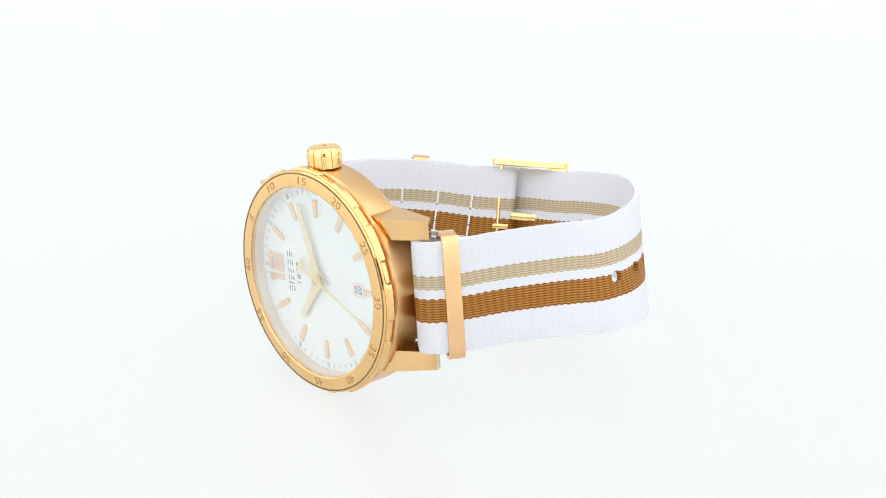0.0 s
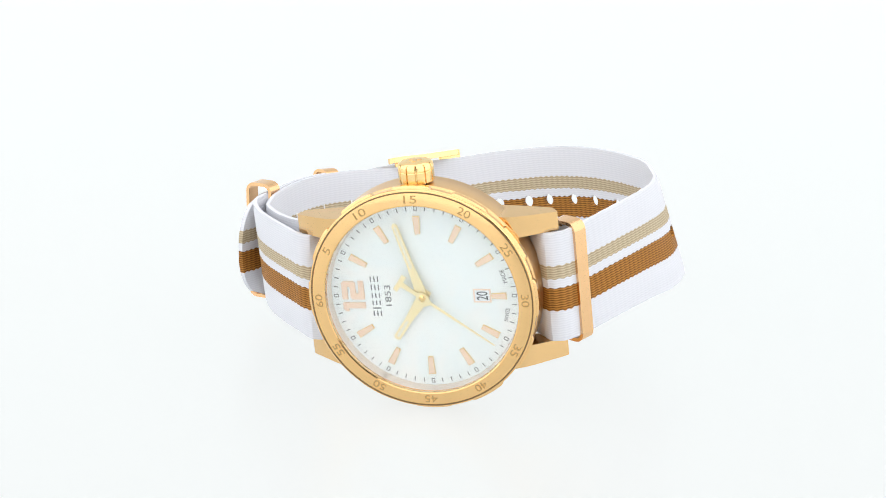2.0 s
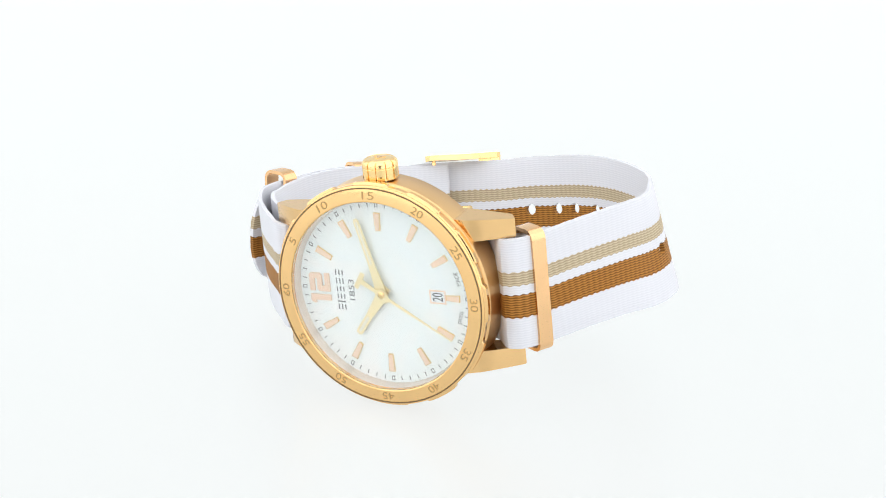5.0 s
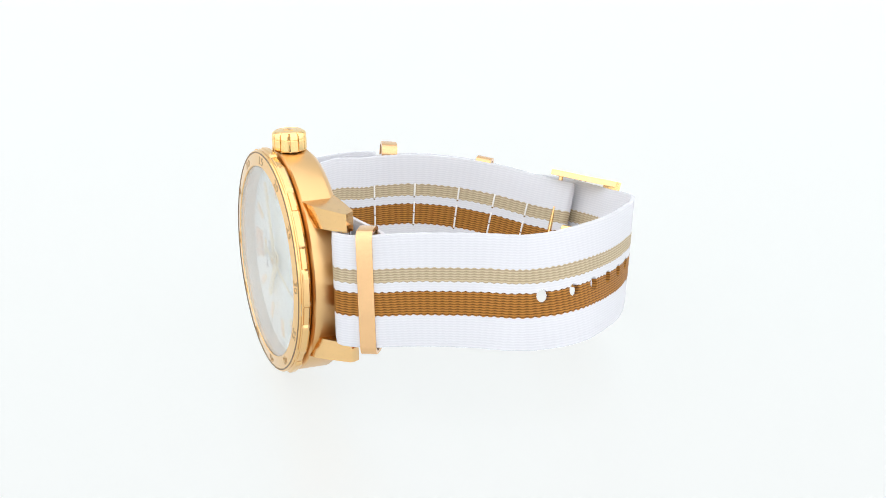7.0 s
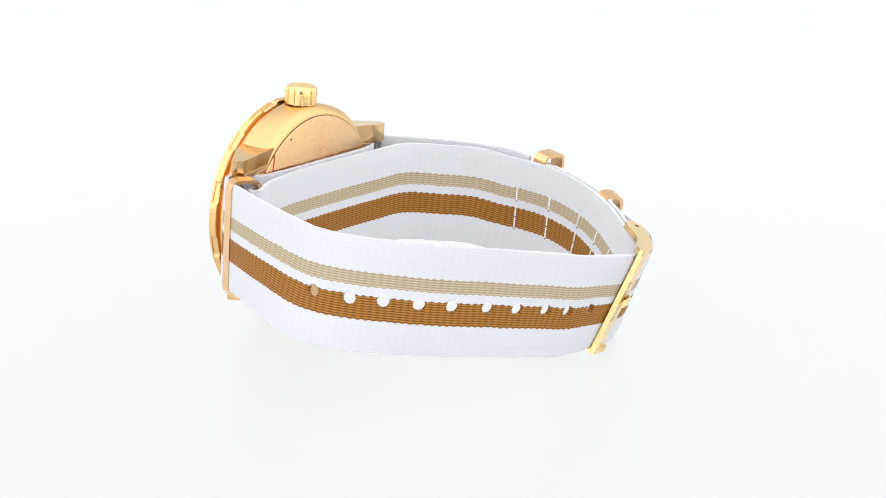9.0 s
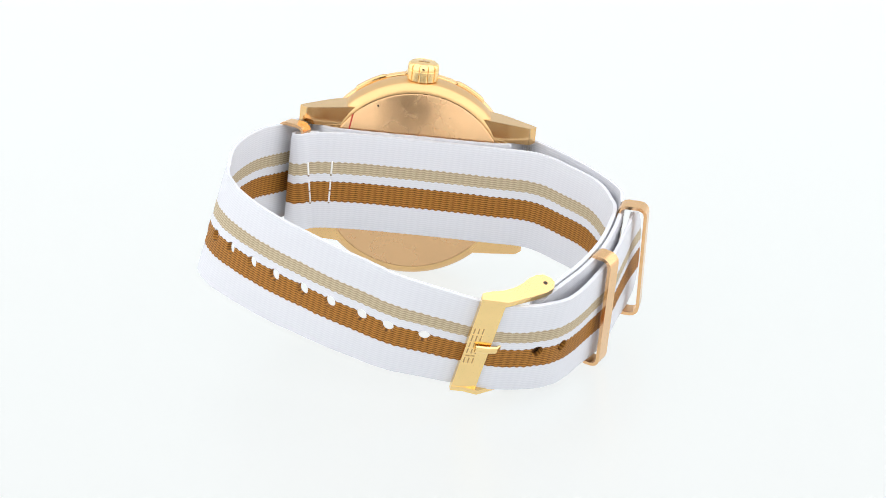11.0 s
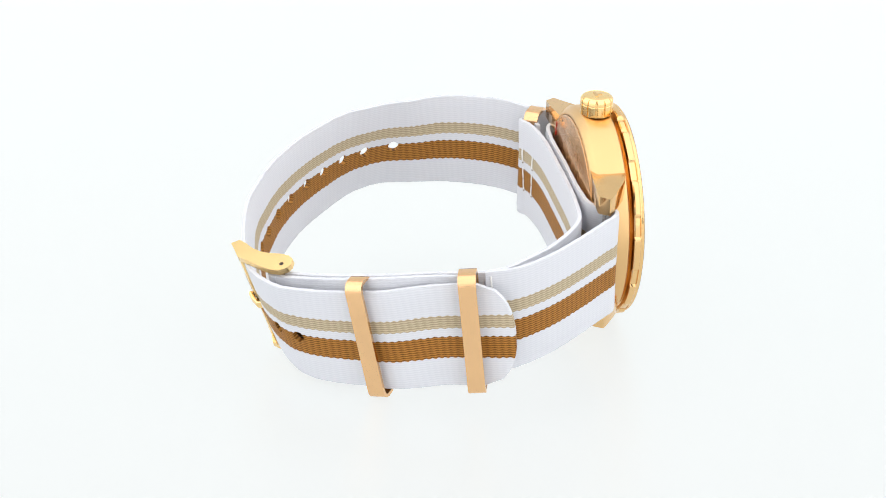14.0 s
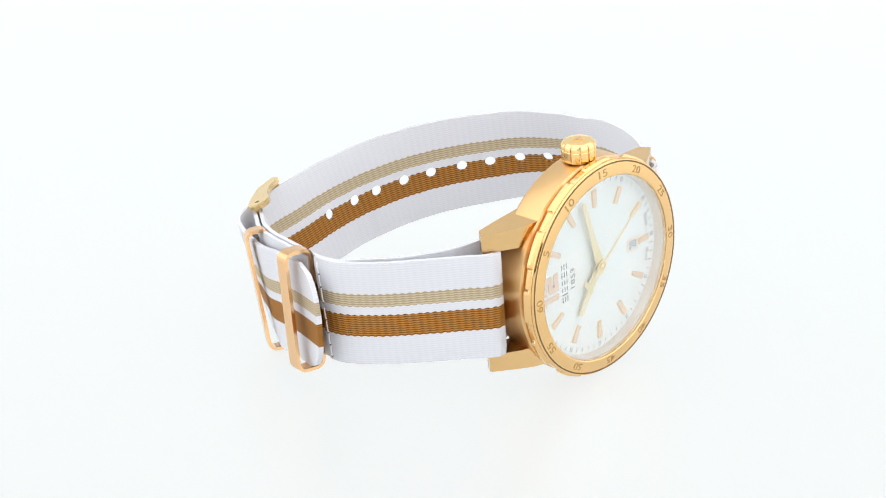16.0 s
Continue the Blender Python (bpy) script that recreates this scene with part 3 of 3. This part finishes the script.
# which side of the band is outward
def keeper(band_pts, wid, depth, height, label):
    """A flat metal loop: middle, tangent, width and outward axes."""
    c, t, w, o = [np.array(x, float) for x in band_pts]
    w /= np.linalg.norm(w)
    t -= w * (w @ t)
    t /= np.linalg.norm(t)
    o = np.cross(t, w) * np.sign(np.cross(t, w) @ o)
    bm = bmesh.new()
    hw, hd, r, th = height / 2, depth / 2, 1.7, 0.62

    def path(off):
        pts = []
        for cx, cy, a0 in ((hw - r, hd - r, 0), (-(hw - r), hd - r, 90), (-(hw - r), -(hd - r), 180), (hw - r, -(hd - r), 270)):
            for k in range(5):
                a = radians(a0 + 22.5 * k)
                pts.append((cx + (r + off) * math.cos(a), cy + (r + off) * math.sin(a)))
        return pts

    rings = []
    for off, x in ((0, -wid / 2), (0, wid / 2), (-th, wid / 2), (-th, -wid / 2)):
        rings.append(ring(bm, [L(*(c + w * a + o * d + t * x)) for a, d in path(off)]))
    rings.append(rings[0])
    skin(bm, rings, caps=False)
    return obj("keeper", bm, KEEPER, watch, label, bevel=0.00018, angle=50)


keeper(((-23.2, -0.4, -11.0), (-0.5, 0, -0.87), (0, 1, 0), (-0.87, 0, 0.5)), 2.7, 5.8, 21.4, "rose-gold strap keeper beside the lugs")
keeper(((32.95, -5.2, -51.25), (0.52, 0, 0.85), (-0.04, 1, -0.2), (0.87, 0, -0.5)), 3.0, 4.5, 22.6, "rose-gold strap keeper near the buckle")
keeper(((39.7, -1.6, -34.9), (0.25, 0, 0.97), (-0.07, 1, -0.1), (0.97, 0, -0.25)), 3.0, 5.5, 21.9, "rose-gold strap keeper over the strap end")

# buckle: a flat front bar, two curved cheeks, a pin and a tongue
buckle = new("buckle")
buckle.parent = watch
BW = np.array([0.16, 1.0, -0.34])
BW /= np.linalg.norm(BW)
BT = np.array([0.97, 0.0, 0.15])
BT -= BW * (BT @ BW)
BT /= np.linalg.norm(BT)
BN = np.cross(BT, BW)
BN *= np.sign(BN @ np.array([0.2, 0, -1]))
BC = np.array([11.4, -6.6, -68.4])


def bp(t, w, o):
    return L(*(BC + BT * t + BW * w + BN * o))


obj("bar", prism([(-1.95, -10.8), (2.3, -10.8), (2.3, 10.3), (-1.95, 10.3)], -0.4, 0.5, lambda a, c, h: bp(a, c, h)), PALE, buckle, "flat polished gold buckle bar", bevel=0.0002)
CT = np.array([0.77, 0.0, 0.64])
CT -= BW * (CT @ BW)
CT /= np.linalg.norm(CT)
CN = np.cross(CT, BW)
CN *= np.sign(CN @ BN)


def cp(t, o, w):
    return L(*(BC + CT * t + BW * w + CN * o))


for sg in (1, -1):
    cheek = [(-2.0, -0.5), (0.0, 0.65), (1.8, 1.75), (4.5, 1.9), (7.5, 2.1), (10.0, 2.1), (11.8, 1.7), (12.9, 0.6), (13.0, -0.5), (12.3, -1.7), (11.0, -2.1), (9.2, -1.9), (7.0, -1.2), (5.0, -0.9), (3.0, -1.0), (1.0, -1.5), (-1.0, -1.8)]
    obj("cheek", prism(cheek if sg > 0 else [(a, o + (0.5 if a > 0.5 else 0.0)) for a, o in cheek], 9.4 if sg > 0 else -10.8, 10.45 if sg > 0 else -9.8, cp), PALE, buckle, bevel=0.0002)
    obj("pin_end", prism([(11.2 + 0.4 * math.cos(a), 0.1 + 0.4 * math.sin(a)) for a in np.linspace(0, 2 * math.pi, 12, endpoint=False)], sg * 10.3, sg * (10.48 if sg > 0 else 10.83), cp), HOLE, buckle)
obj("pin", prism([(11.2 + 0.4 * math.cos(a), 0.6 + 0.4 * math.sin(a)) for a in np.linspace(0, 2 * math.pi, 12, endpoint=False)], -9.4, 9.4, cp), GOLD, buckle)
bm = bmesh.new()
rings = []
for a, o in ((7.6, -3.7), (6.6, -2.6), (4.6, -0.6), (3.4, 0.7), (1.6, 1.0), (-0.4, 0.95)):
    rings.append(ring(bm, [bp(a, 0.75 * math.cos(x) - 0.3, o + 0.45 * math.sin(x)) for x in np.linspace(0, 2 * math.pi, 10, endpoint=False)]))
skin(bm, rings)
obj("tongue", bm, PALE, buckle, "gold buckle tongue through a strap hole")
for w_, v_ in ((1.2, 3.3), (1.3, 1.65), (1.05, 0.1), (1.05, -1.3), (0.24, -2.4), (1.2, -3.5)):
    obj("brand_bar", strokes(-1.5, 0.2, v_ - w_ / 2, v_ + w_ / 2, 0.22, 0.49, 0.515, bp), ENGRAVED, buckle, smooth=False)
bm = bmesh.new()
rings = []
for s_, r_ in ((-0.2, 0.35), (0.1, 0.6), (2.7, 0.6), (3.1, 0.35)):
    rings.append(ring(bm, [SHORT.point(s_, -1.6 + r_ * math.cos(x), -0.75 + r_ * 0.6 * math.sin(x)) for x in np.linspace(0, 2 * math.pi, 10, endpoint=False)]))
skin(bm, rings)
obj("tongue_root", bm, GOLD, buckle, "gold root of the buckle tongue")

# ---- motion: the turntable carries the watch round; the second hand ticks ----
REST = Matrix(((0.99005806, 0.09543995, -0.103326, 0.00195053), (-0.09467825, 0.9954324, 0.01226267, -0.03448623), (0.10402439, -0.00235803, 0.99457195, 0.0204), (0, 0, 0, 1)))
TURN = [(0, -42.87), (0.5, -32.65), (1, -23.01), (1.5, -15.49), (2, -8.82), (2.5, -3.82), (3, 0), (3.5, -2.48), (4, -7.44), (4.2, -9.69), (4.64, -15.49), (5.14, -23.01), (5.64, -32.65), (6.3, -46.27), (6.5, -51.1), (7, -64.23), (7.5, -77.34), (8, -91.36), (8.5, -104.46), (9, -118.52), (9.2, -123.98), (11.3, -181.65), (11.5, -187), (12, -200.63), (12.5, -213.33), (13, -227.16), (13.5, -240.32), (14, -254.35), (14.5, -267.47), (15, -281.46), (15.5, -294.49), (16, -307.75)]


def motions():
    rows = [(t, Matrix.Rotation(radians(a), 4, "Z") @ REST) for t, a in TURN]
    walk(watch, rows)
    ticks, at = [(0.0, 34.0)], 34.0
    for t in [0.88, 1.88, 2.88] + [3.26 + k for k in range(13)]:
        ticks.append((t - 0.04, at))
        at += 1 if t < 3 else -1
        ticks.append((t + 0.04, at))
    ticks.append((16.0, at))
    walk(second, [(t, pose(0, 0, 0, 0, 6 * m, 0)) for t, m in ticks])


motions()
